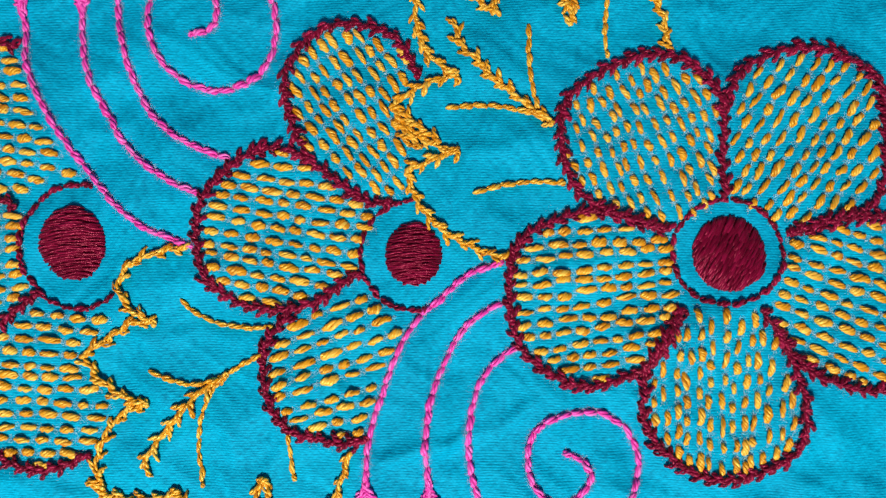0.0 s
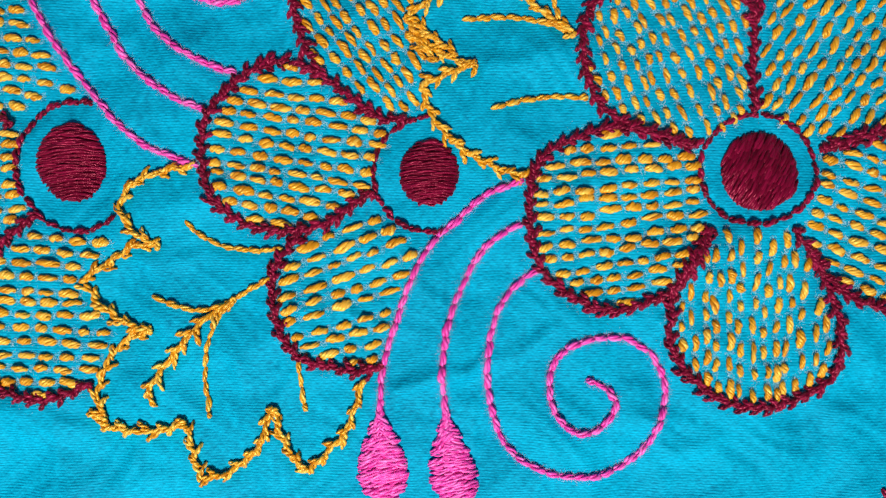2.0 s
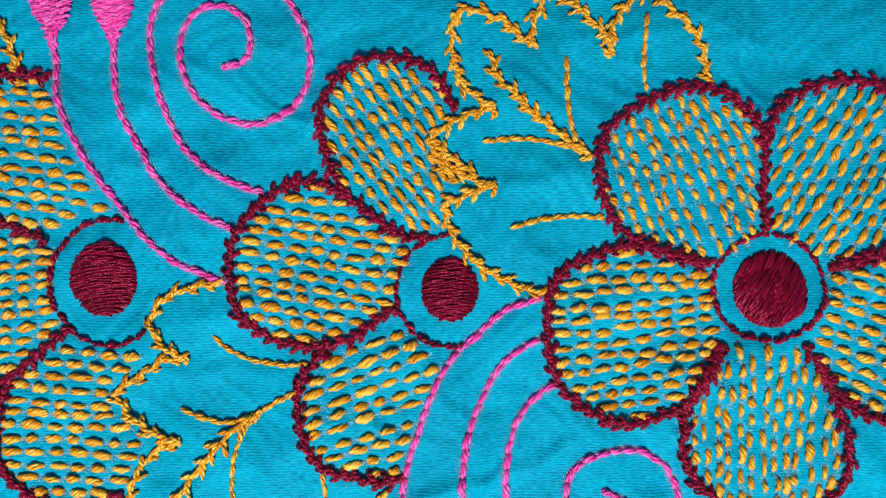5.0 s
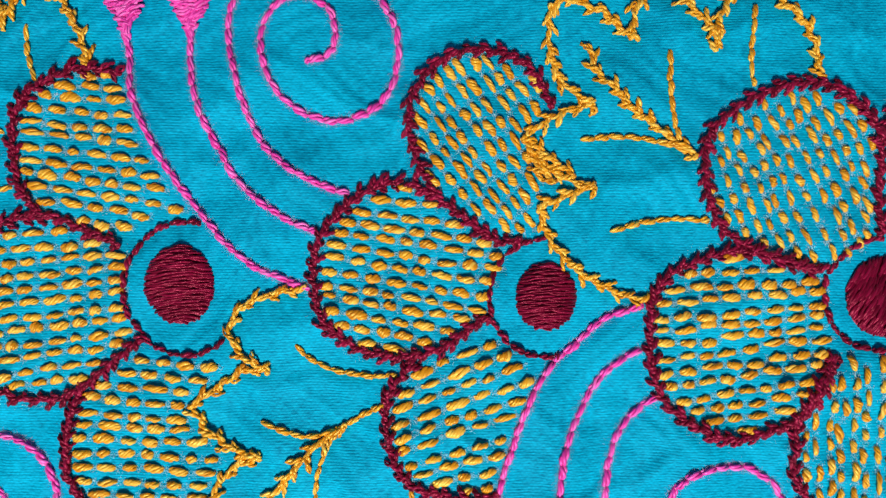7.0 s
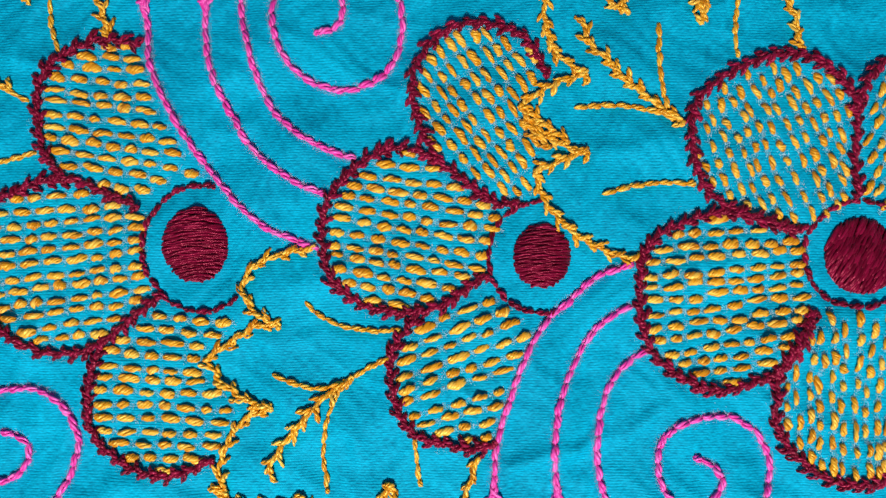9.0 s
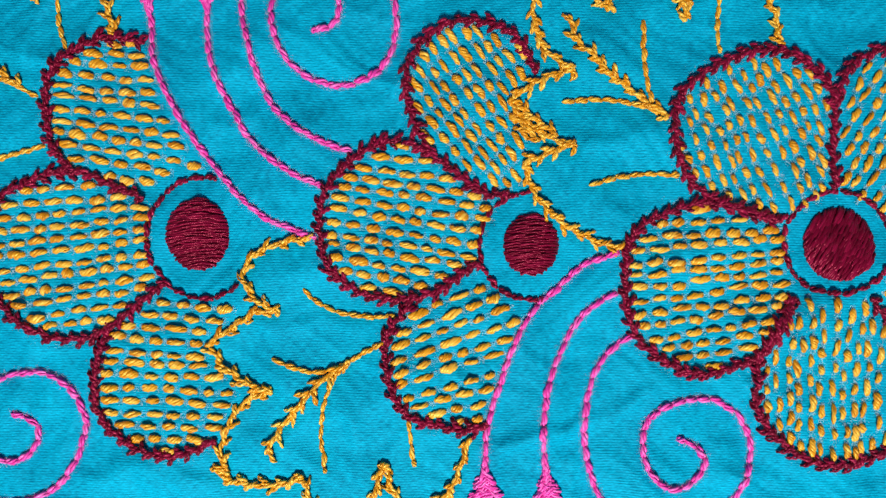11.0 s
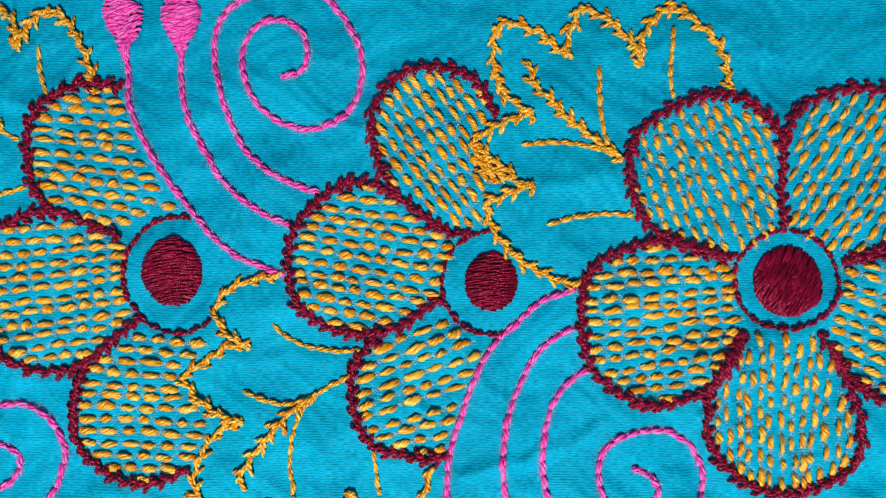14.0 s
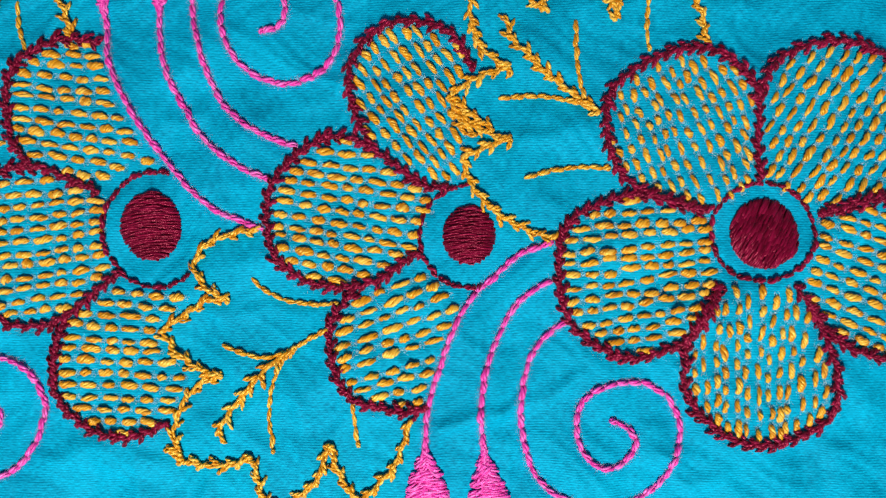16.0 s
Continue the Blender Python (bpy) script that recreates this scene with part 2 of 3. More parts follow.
class Threads:
    """Gathers thread tubes into one mesh."""

    def __init__(self):
        self.v, self.f, self.uv, self.n = [], [], [], 0

    def tube(self, path, radius, seg=8, flat=0.8, offset=0.0):
        """path: points in grid units (u, v, height); radius: one for each."""
        p = np.asarray(path, float)
        r = np.asarray(radius, float)
        w = np.stack([(p[:, 0] - 784) * U, (441 - p[:, 1]) * U, p[:, 2] * U], 1)
        t = np.gradient(w, axis=0)
        t /= np.linalg.norm(t, axis=1)[:, None] + 1e-12
        side = np.cross(t, [0, 0, 1.0])
        side /= np.linalg.norm(side, axis=1)[:, None] + 1e-9
        up = np.cross(side, t)
        a = np.linspace(0, 2 * math.pi, seg, endpoint=False)
        n = len(p)
        s = np.concatenate([[0], np.cumsum(np.linalg.norm(np.diff(w, axis=0), axis=1))]) * 1000 + offset
        ring = (np.cos(a)[None, :, None] * side[:, None] + flat * np.sin(a)[None, :, None] * up[:, None]) * (r * U)[:, None, None] + w[:, None]
        base = self.n
        i, j = np.meshgrid(np.arange(n - 1), np.arange(seg), indexing="ij")
        k = (j + 1) % seg
        quads = np.stack([base + i * seg + j, base + i * seg + k, base + (i + 1) * seg + k, base + (i + 1) * seg + j], -1).reshape(-1, 4)
        uv = np.stack([np.stack([s[i], j / seg], -1), np.stack([s[i], (j + 1) / seg], -1),
                       np.stack([s[i + 1], (j + 1) / seg], -1), np.stack([s[i + 1], j / seg], -1)], 2).reshape(-1, 2)
        self.v.append(ring.reshape(-1, 3))
        self.f.append(quads)
        self.uv.append(uv)
        self.n += n * seg

    def rope(self, path, radius, strands=2, turns=1.3, seg=6, flat=0.85, spread=0.54, strand=0.52, loose=0.16):
        """Strands wound round each other along path; radius: that of the whole, for each point."""
        p, r = np.asarray(path, float), np.asarray(radius, float)
        t = np.gradient(p, axis=0)
        t /= np.linalg.norm(t[:, :2], axis=1)[:, None] + 1e-9
        side = np.stack([-t[:, 1], t[:, 0]], 1)
        x = np.linspace(0, 1, len(p))
        ph, off = rng.uniform(0, 6.283), rng.uniform(0, 5)
        for k in range(strands):
            f = 2 * math.pi * (turns * x + k / strands) + ph
            q = p.copy()
            q[:, :2] += side * (spread * r * np.cos(f))[:, None]
            q[:, 2] += flat * spread * r * np.sin(f)
            q[:, :2] += side * (loose * r * rng.normal() * np.sin(math.pi * x * rng.uniform(0.8, 2.5) + rng.uniform(0, 6.3)))[:, None]
            self.tube(q, strand * r * rng.uniform(0.82, 1.2), seg, 0.95, off + k)

    def mesh(self, name, material):
        me = bpy.data.meshes.new(name)
        v, f, uv = np.vstack(self.v), np.vstack(self.f), np.vstack(self.uv)
        me.vertices.add(len(v))
        me.vertices.foreach_set("co", v.ravel())
        me.loops.add(f.size)
        me.loops.foreach_set("vertex_index", f.ravel().astype(np.int32))
        me.polygons.add(len(f))
        me.polygons.foreach_set("loop_start", np.arange(0, f.size, 4, dtype=np.int32))
        layer = me.uv_layers.new(name="UVMap")
        layer.data.foreach_set("uv", uv.ravel().astype(np.float32))
        me.update(calc_edges=True)
        me.shade_smooth()
        me.materials.append(material)
        return me


def spindle(n, power=3.0, thin=0.25):
    x = np.linspace(-1, 1, n)
    return thin + (1 - thin) * (1 - np.abs(x) ** power) ** 0.6


def thing(name, u, v, label, category, group=""):
    e = new(name)
    e.empty_display_size = 0.005
    e.location = ((u - 784) * U, (441 - v) * U, 0)
    return tagged(e, label, category, group)


def part(name, me, parent, label=""):
    ob = new(name, me)
    ob.parent = parent
    ob.matrix_parent_inverse = Matrix.Translation(-parent.location)
    return tagged(ob, label)


PULLS = []      # u, v, depth, spread: where a thread draws the cloth down


def pull_line(q, depth, spread, every=4):
    for x, y in q[::every]:
        PULLS.append((x, y, depth, spread))


# Single stitches: a plump one for filling, a longer rope-like one for lines.
def stitch_mesh(name, material, power, thin, flat, bow, strands=3, turns=1.25, seg=7, rings=13, loose=0.16):
    x = np.linspace(-1, 1, rings)
    pth = np.stack([784 + 14 * x, 441 + np.cumsum(rng.normal(0, 0.2, rings)), 5.5 * (1 - x ** 2) ** 0.8 * bow - 1.0], 1)
    b = Threads()
    b.rope(pth, 7.0 * spindle(rings, power, thin), strands, turns * rng.uniform(0.85, 1.15), seg, flat, 0.54, {2: 0.52, 3: 0.46, 4: 0.42}[strands], loose)
    return b.mesh(name, material)


FILL = [stitch_mesh("running_stitch", YELLOW, 2.7, 0.26, 0.75, 1.0, 4, rng.uniform(0.9, 1.4), rings=19, loose=0.24) for _ in range(16)]
ROPE_PINK = [stitch_mesh("rope_stitch", PINK, 3.0, 0.24, 0.85, 0.9, 3, 0.6) for _ in range(6)]
ROPE_YELLOW = [stitch_mesh("rope_stitch", YELLOW, 3.2, 0.3, 0.85, 0.85, 3, 0.7) for _ in range(6)]
ROPE_MAROON = [stitch_mesh("rope_stitch", MAROON, 2.8, 0.3, 0.85, 0.8, 2, 1.0) for _ in range(6)]


def lay(meshes, name, parent, u, v, angle, length, width, lift=0.0, tall=None):
    """One stitch on the cloth. angle: degrees, clockwise from +u."""
    ob = new(name, meshes[int(rng.integers(len(meshes)))])
    ob.parent = parent
    ob.matrix_parent_inverse = Matrix.Translation(-parent.location)
    z = float(swell(np.array(u), np.array(v))) + lift
    tall = width / 14.0 if tall is None else tall
    flip = 180 if rng.random() < 0.5 else 0
    du, dv = 5 * math.cos(radians(angle + flip)), 5 * math.sin(radians(angle + flip))
    ends = swell(np.array([u - du, u + du]), np.array([v - dv, v + dv]))
    slope = math.atan2(float(ends[1] - ends[0]), 10.0)
    ob.matrix_basis = Matrix.LocRotScale(((u - 784) * U, (441 - v) * U, z * U), Euler((0, -slope, radians(-angle + flip))), (length / 28.0, width / 14.0, tall))
    return ob


def stitched_line(meshes, parent, q, length, gap, width, lean=6.0, name="stitch", lift=0.0, pull=1.2):
    """Stitches end to end along the resampled curve q (steps of 3)."""
    s = np.concatenate([[0], np.cumsum(np.hypot(*np.diff(q, axis=0).T))])
    at = 0.0
    while at < s[-1] - length * 0.3:
        ln = length * rng.uniform(0.85, 1.15)
        a, b = at, min(at + ln, s[-1])
        pa = np.array([np.interp(a, s, q[:, 0]), np.interp(a, s, q[:, 1])])
        pb = np.array([np.interp(b, s, q[:, 0]), np.interp(b, s, q[:, 1])])
        mid = np.array([np.interp((a + b) / 2, s, q[:, 0]), np.interp((a + b) / 2, s, q[:, 1])])
        ctr = (pa + pb + 2 * mid) / 4
        ang = math.degrees(math.atan2(*(pb - pa)[::-1])) + rng.normal(lean, 3)
        lay(meshes, name, parent, ctr[0], ctr[1], ang, np.hypot(*(pb - pa)) + 3, width * rng.uniform(0.9, 1.1), lift)
        at = b + gap
    pull_line(q, pull, 11)


def feather(b, q, step=12.0, barb=15.0, r=5.2, reach=23.0, spine=True, one_side=0):
    """Feather stitch along q: slanting stitches from either side that lock into a spine. Adds them to the list b."""
    s = np.concatenate([[0], np.cumsum(np.hypot(*np.diff(q, axis=0).T))])
    tan = np.gradient(q, axis=0)
    tan /= np.linalg.norm(tan, axis=1)[:, None] + 1e-9
    nor = np.stack([-tan[:, 1], tan[:, 0]], 1)
    at, side, k = -step * 0.3, 1, 0

    def ev(x):
        x = np.clip(x, 0, s[-1])
        p = np.stack([np.interp(x, s, q[:, 0]), np.interp(x, s, q[:, 1])], -1)
        m = np.stack([np.interp(x, s, nor[:, 0]), np.interp(x, s, nor[:, 1])], -1)
        return p, m

    while at < s[-1] - step * 0.5:
        d = step * rng.uniform(0.7, 1.3)
        sd = one_side or side
        st = Threads()
        ln = reach * rng.uniform(0.85, 1.15)
        x = np.linspace(0, 1, 11)
        off = sd * (barb * rng.uniform(0.55, 1.2) * (1 - x) ** rng.uniform(1.1, 1.9) - 3.6 * x + rng.normal(0, 1.4))
        p, m = ev(at + ln * x ** 0.9)
        c = p + m * off[:, None]
        z = swell(c[:, 0], c[:, 1]) + 1.0 + 5.0 * np.sin(math.pi * np.clip(x * 0.9 + 0.12, 0, 1)) + (k % 3) * 0.7
        z[0] -= 2.5
        st.rope(np.column_stack([c, z]), r * spindle(11, 3.5, 0.4) * rng.uniform(0.85, 1.2), 2, rng.uniform(1.1, 1.7))
        if spine:
            x = np.linspace(0, 1, 9)
            p, m = ev(at + d * 0.4 + (d + 10) * x)
            c = p + m * (rng.normal(0, 1.0) + side * 2.0 * (1 - 2 * x))[:, None]
            z = swell(c[:, 0], c[:, 1]) + 2.2 + 4.2 * np.sin(math.pi * x)
            st.rope(np.column_stack([c, z]), 1.05 * r * spindle(9, 3.5, 0.45), 2, rng.uniform(0.7, 1.1))
        b.append(st)
        at += d
        side, k = -side, k + 1
    pull_line(q, 2.2, 13)


def hairs(b, q, angle, length, r, rise=2.5):
    """Loose fibres standing a little off the cloth; q: where each begins, angle in degrees."""
    n = len(q)
    a, x = np.radians(angle)[:, None], np.linspace(0, 1, 4)[None]
    bend = rng.normal(0, 0.6, n)[:, None]
    pu = q[:, :1] + length[:, None] * (x * np.cos(a) - bend * x * x * np.sin(a))
    pv = q[:, 1:] + length[:, None] * (x * np.sin(a) + bend * x * x * np.cos(a))
    pz = swell(pu, pv) + 0.5 + rng.uniform(0.3, rise, n)[:, None] * np.sin(math.pi * (0.1 + 0.7 * x))
    w = np.stack([(pu - 784) * U, (441 - pv) * U, pz * U], -1)
    side = np.stack([np.sin(a), np.cos(a), 0 * a], -1)
    thick = r * U * np.array([1, 1, 0.8, 0.4])[None, :, None]
    ring = np.stack([w + side * thick, w - side * thick, w + np.array([0, 0, 1.6]) * thick], 2)
    base = b.n + np.arange(n)[:, None, None] * 12 + np.arange(3)[None, :, None] * 3
    j = np.arange(3)[None, None]
    k = (j + 1) % 3
    quads = np.stack([base + j, base + k, base + 3 + k, base + 3 + j], -1).reshape(-1, 4)
    b.v.append(ring.reshape(-1, 3))
    b.f.append(quads)
    b.uv.append(np.zeros((len(quads) * 4, 2)))
    b.n += n * 12


def fill(petal, region, a0, a1, rows=22.0, pitch=37.5, length=27.5, width=12.7, margin=13.0, wild=4.0, stagger=0.0, scatter=1.2):
    """Rows of running stitch inside a region. a0, a1: the rows' direction at the first and the last row."""
    lint, ends = Threads(), []
    am = radians((a0 + a1) / 2)
    c = region.mean(0)
    e, f = np.array([math.cos(am), math.sin(am)]), np.array([-math.sin(am), math.cos(am)])
    x, y = (region - c) @ e, (region - c) @ f
    y0, y1 = y.min(), y.max()
    n = int((y1 - y0 - 1.2 * margin) / rows) + 1
    start = (y0 + y1) / 2 - rows * (n - 1) / 2
    for i in range(n):
        yy = start + rows * i + rng.normal(0, 1.2)
        fr = (yy - y0) / (y1 - y0)
        da = radians(a0 + (a1 - a0) * fr) - am
        bend = rng.normal(0, 0.00012)
        xs = np.arange(x.min() - 20, x.max() + 20, 2.0)
        ys = yy + math.tan(da) * xs + bend * xs ** 2
        line = c + xs[:, None] * e + ys[:, None] * f
        ok = inside(region, line) & inside(region, line + f * margin * 0.7) & inside(region, line - f * margin * 0.7)
        edges = np.flatnonzero(np.diff(np.concatenate([[0], ok.astype(int), [0]])))
        for a, b in zip(edges[::2], edges[1::2]):
            xa, xb = xs[a] + rng.uniform(0.2, 0.9) * margin, xs[b - 1] - rng.uniform(0.2, 0.9) * margin
            xa += (i % 2) * stagger * pitch
            if xb - xa < length * 0.6:
                continue
            count = max(1, int(round((xb - xa + pitch - length) / pitch)))
            share = rng.uniform(0.82, 1.2, count)
            spans = share / share.sum() * (xb - xa + pitch - length)
            at = xa
            for span in spans:
                ln = max(17.0, span - (pitch - length) * rng.uniform(0.6, 1.2))
                px = at + ln / 2
                at += span
                q = c + px * e + (yy + math.tan(da) * px + bend * px ** 2 + rng.normal(0, scatter)) * f
                ang = math.degrees(am + da) + rng.normal(0, wild)
                w = width * rng.uniform(0.8, 1.25)
                lay(FILL, "running_stitch", petal, q[0], q[1], ang, ln, w, lift=0.6, tall=rng.uniform(0.62, 0.9))
                for sg in (-1, 1):
                    end = q + sg * e * ln * 0.55
                    PULLS.append((*end, 3.0, 7.0))
                    ends.append(end)
                PULLS.append((*q, 2.0, 9.0))
    at = np.repeat(np.array(ends), 34, 0)
    along = math.degrees(am) + rng.choice([0, 180], len(at)) + rng.normal(0, 38, len(at))
    hairs(lint, at + rng.normal(0, 3.4, at.shape), along, rng.uniform(1.0, 3.8, len(at)), 0.18, 1.2)
    ob = part("lint", lint.mesh("lint", LINT), petal, "pale cotton lint")
    ob.matrix_parent_inverse = Matrix()
    tagged(ob, kind="stuff")


def padding(b, u, v, rx, ry, dome):
    """The padded oval under satin stitch."""
    rings, seg = 8, 36
    a = np.linspace(0, 2 * math.pi, seg, endpoint=False)
    k = np.linspace(0.02, 0.97, rings)
    pu, pv = u + rx * k[:, None] * np.cos(a), v + ry * k[:, None] * np.sin(a)
    pz = swell(pu, pv) - 2.6 + (dome - 0.5) * np.sqrt(1.02 - k[:, None] ** 2)
    b.v.append(np.stack([(pu - 784) * U, (441 - pv) * U, pz * U], -1).reshape(-1, 3))
    i, j = np.meshgrid(np.arange(rings - 1), np.arange(seg), indexing="ij")
    n = (j + 1) % seg
    f = np.stack([i * seg + j, i * seg + n, (i + 1) * seg + n, (i + 1) * seg + j], -1).reshape(-1, 4)[:, ::-1] + b.n
    b.f.append(f)
    b.uv.append(np.zeros((f.size, 2)))
    b.n += rings * seg


def satin(b, u, v, rx, ry, angle, gap, r, dome, ragged=1.0, bow=0.0):
    """A padded oval of satin stitch, threads side by side at an angle (degrees)."""
    a = radians(angle)
    e, f = np.array([math.cos(a), math.sin(a)]), np.array([-math.sin(a), math.cos(a)])
    re = math.hypot(rx * e[0], ry * e[1])
    rf = math.hypot(rx * f[0], ry * f[1])
    y = -rf + gap * 0.5
    while y < rf:
        slant = rng.normal(0, 0.015)
        half = re * math.sqrt(max(0.0, 1 - (y / rf) ** 2))
        x = np.linspace(-1, 1, 57)
        l, rgt = half + rng.normal(0, ragged), half + rng.normal(0, ragged)
        px = np.where(x < 0, x * l, x * rgt)
        py = y + rng.normal(0, 0.5) + bow * (1 - x ** 2) + np.cumsum(rng.normal(0, 0.13, 57)) + slant * x * half
        rho2 = np.clip((px / re) ** 2 + (y / rf) ** 2, 0, 1)
        q = np.array([u, v]) + px[:, None] * e + py[:, None] * f
        z = swell(q[:, 0], q[:, 1]) - 1.5 + dome * np.sqrt(1.02 - rho2) + rng.normal(0, 0.35)
        if half > 4:
            b.rope(np.column_stack([q, z]), np.full(57, r) * rng.uniform(0.9, 1.15), 2, half / 30.0 * rng.uniform(0.85, 1.15), 6, 0.9, 0.5, 0.52, 0.1)
        y += gap * rng.uniform(0.85, 1.15)


def group_of(parent, name, label):
    """A part that is made of single stitches."""
    e = new(name)
    e.empty_display_size = 0.003
    e.parent = parent
    e.matrix_parent_inverse = Matrix.Translation(-parent.location)
    return tagged(e, label)


def stitched(parent, name, label, curves, material, **kw):
    e, made = group_of(parent, name, label), []
    for pts in curves:
        feather(made, spline(pts), **kw)
    if material is MAROON:
        fuzz = Threads()
        for pts in curves:
            q = spline(pts)
            k = rng.integers(0, len(q) - 1, len(q) * 12)
            hairs(fuzz, q[k] + rng.normal(0, 8.0, (len(k), 2)), rng.uniform(0, 360, len(k)), rng.uniform(1.2, 4, len(k)), 0.12, 1.2)
        tagged(part("fuzz", fuzz.mesh("fuzz", LINT), e, "fine pale cotton lint"), kind="stuff")
    for st in made:
        new("feather_stitch", st.mesh("feather_stitch", material)).parent = e
    return e


def nap(b, u, v, rx, ry, angle, gap, r, dome, length=26.0):
    """Long-and-short stitch: short strokes side by side over a padded oval."""
    a = radians(angle)
    e, f = np.array([math.cos(a), math.sin(a)]), np.array([-math.sin(a), math.cos(a)])
    x = np.linspace(-0.5, 0.5, 7)
    for y in np.arange(-rx, rx, gap):
        for c in np.arange(-ry - rng.uniform(0, length), ry + length, length * 0.72):
            px = c + x * length * rng.uniform(0.8, 1.2)
            q = np.array([u, v]) + px[:, None] * e + (y + rng.normal(0, 0.8) + rng.normal(0, 0.05) * px)[:, None] * f
            rho = ((q[:, 0] - u) / rx) ** 2 + ((q[:, 1] - v) / ry) ** 2
            keep = rho < 1.0
            if keep.sum() < 4:
                continue
            q, rho, arch = q[keep], rho[keep], (1.2 * np.cos(math.pi * x))[keep]
            z = swell(q[:, 0], q[:, 1]) - 1.5 + dome * np.sqrt(1.03 - rho) + arch + rng.normal(0, 0.4)
            b.tube(np.column_stack([q, z]), r * spindle(len(q), 4, 0.5) * rng.uniform(0.85, 1.15), 7, 0.95, rng.uniform(0, 5))


# ---------------------------------------------------------------- flowers
def petal_of(flower, name, outline, label, **kw):
    return stitched(flower, name, label, outline, MAROON, **kw)


def ring_of(flower, u, v, rx, ry, a0, a1):
    a = np.radians(np.linspace(a0, a1, 40))
    q = spline(np.stack([u + rx * np.cos(a), v + ry * np.sin(a)], 1))
    s = group_of(flower, "eye_ring", "ring of maroon back stitches round the flower eye")
    stitched_line(ROPE_MAROON, s, q, 23, 3.5, 11.0, lean=0, name="back_stitch", lift=0.5, pull=2.0)


def eye_of(flower, u, v, rx, ry, work=satin, **kw):
    b = Threads()
    padding(b, u, v, rx, ry, kw["dome"])
    work(b, u, v, rx, ry, **kw)
    part("flower_eye", b.mesh("flower_eye", SATIN), flower, "raised oval of maroon satin stitch")


OUT = "feather-stitched maroon petal outline filled with mustard stitches"

# the large flower with five petals
fa = thing("embroidered_flower", 1290, 447, "five-petalled flower embroidered in maroon and mustard thread on turquoise cloth", "embroidered flower", "embroidered flowers")
spine_a = [(1276, 172), (1277, 215), (1276, 280), (1280, 345)]
a_left = [(1187, 412), (1140, 398), (1090, 382), (1035, 374), (985, 388), (935, 414), (907, 450), (901, 510), (905, 575), (932, 628), (985, 668), (1045, 683), (1100, 668), (1150, 640), (1180, 592), (1207, 548)]
p = petal_of(fa, "petal", [a_left], OUT)
fill(p, spline(a_left + [(1202, 500), (1198, 450)], closed=True), -2, -11, rows=21.5, pitch=36, length=27, scatter=1.8)
a_tl = [(1178, 405), (1115, 385), (1060, 366), (1022, 338), (998, 290), (992, 230), (1000, 183), (1040, 143), (1090, 115), (1145, 100), (1195, 104), (1238, 132), (1263, 165), (1274, 190)]
p = petal_of(fa, "petal", [a_tl, spine_a], OUT)
fill(p, spline(a_tl + spine_a[1:] + [(1236, 386)], closed=True), 62, 70, rows=22.0, pitch=32, length=21, width=10.9, wild=7.0, stagger=0.45, scatter=2.4)
a_tr = [(1280, 178), (1306, 130), (1350, 103), (1405, 88), (1460, 94), (1508, 110), (1545, 135), (1562, 195), (1561, 265), (1560, 325), (1532, 368), (1465, 390), (1393, 414)]
p = petal_of(fa, "petal", [a_tr], OUT)
fill(p, spline(a_tr + [(1335, 380), (1284, 352), (1283, 260)], closed=True), -62, -50, rows=23.5, pitch=35, length=25, width=11.6, wild=6.0, stagger=0.4)
a_low = [(1207, 548), (1172, 592), (1143, 650), (1133, 715), (1147, 765), (1182, 806), (1232, 838), (1290, 846), (1350, 833), (1402, 800), (1417, 765), (1418, 715), (1408, 660), (1385, 602), (1345, 548)]
p = petal_of(fa, "petal", [a_low], OUT)
fill(p, spline(a_low + [(1290, 538)], closed=True), 97, 86, rows=21.0, pitch=37, length=22.5, width=11.6, wild=6.5, stagger=0.5, scatter=2.2)
a_right = [(1396, 410), (1450, 396), (1510, 385), (1570, 388), (1620, 415), (1648, 470), (1655, 540), (1640, 620), (1600, 672), (1545, 690), (1490, 680), (1440, 660), (1400, 625), (1378, 592)]
p = petal_of(fa, "petal", [a_right], OUT)
fill(p, spline(a_right + [(1352, 548), (1376, 490), (1380, 440)], closed=True), 14, 24, rows=24.0, pitch=38, length=27.5)
ring_of(fa, 1285, 446, 97.5, 92.5, -85, 272)
eye_of(fa, 1289, 449, 66, 68, work=nap, angle=-62, gap=2.9, r=2.7, dome=15)

# the middle flower, three petals showing
fb = thing("embroidered_flower", 735, 450, "three-petalled flower embroidered in maroon and mustard beside a leaf", "embroidered flower", "embroidered flowers")
seam_b = [(500, 262), (545, 283), (588, 314), (622, 341), (660, 362), (690, 356)]
b_left = [(500, 260), (465, 265), (420, 288), (382, 325), (359, 362), (351, 410), (356, 460), (375, 500), (412, 530), (462, 546), (520, 546), (570, 530), (608, 500), (635, 484)]
p = petal_of(fb, "petal", [b_left, seam_b], OUT)
fill(p, spline(b_left + [(653, 440), (668, 378)] + seam_b[::-1][2:5], closed=True), 7, 11, rows=22.0)
b_top = [(535, 262), (516, 215), (506, 165), (513, 122), (537, 84), (577, 56), (627, 47), (682, 60), (718, 92), (738, 138)]
p = petal_of(fb, "petal", [b_top], OUT)
fill(p, spline(b_top + [(700, 175), (695, 200), (735, 245), (715, 295), (725, 345), (690, 352), (655, 352), (600, 310)], closed=True), 56, 50, rows=20.5, pitch=35, length=26, width=11.6, margin=11)
b_low = [(520, 548), (495, 580), (474, 610), (470, 645), (476, 692), (492, 735), (522, 764), (570, 778), (618, 784), (650, 775)]
p = petal_of(fb, "petal", [b_low], OUT)
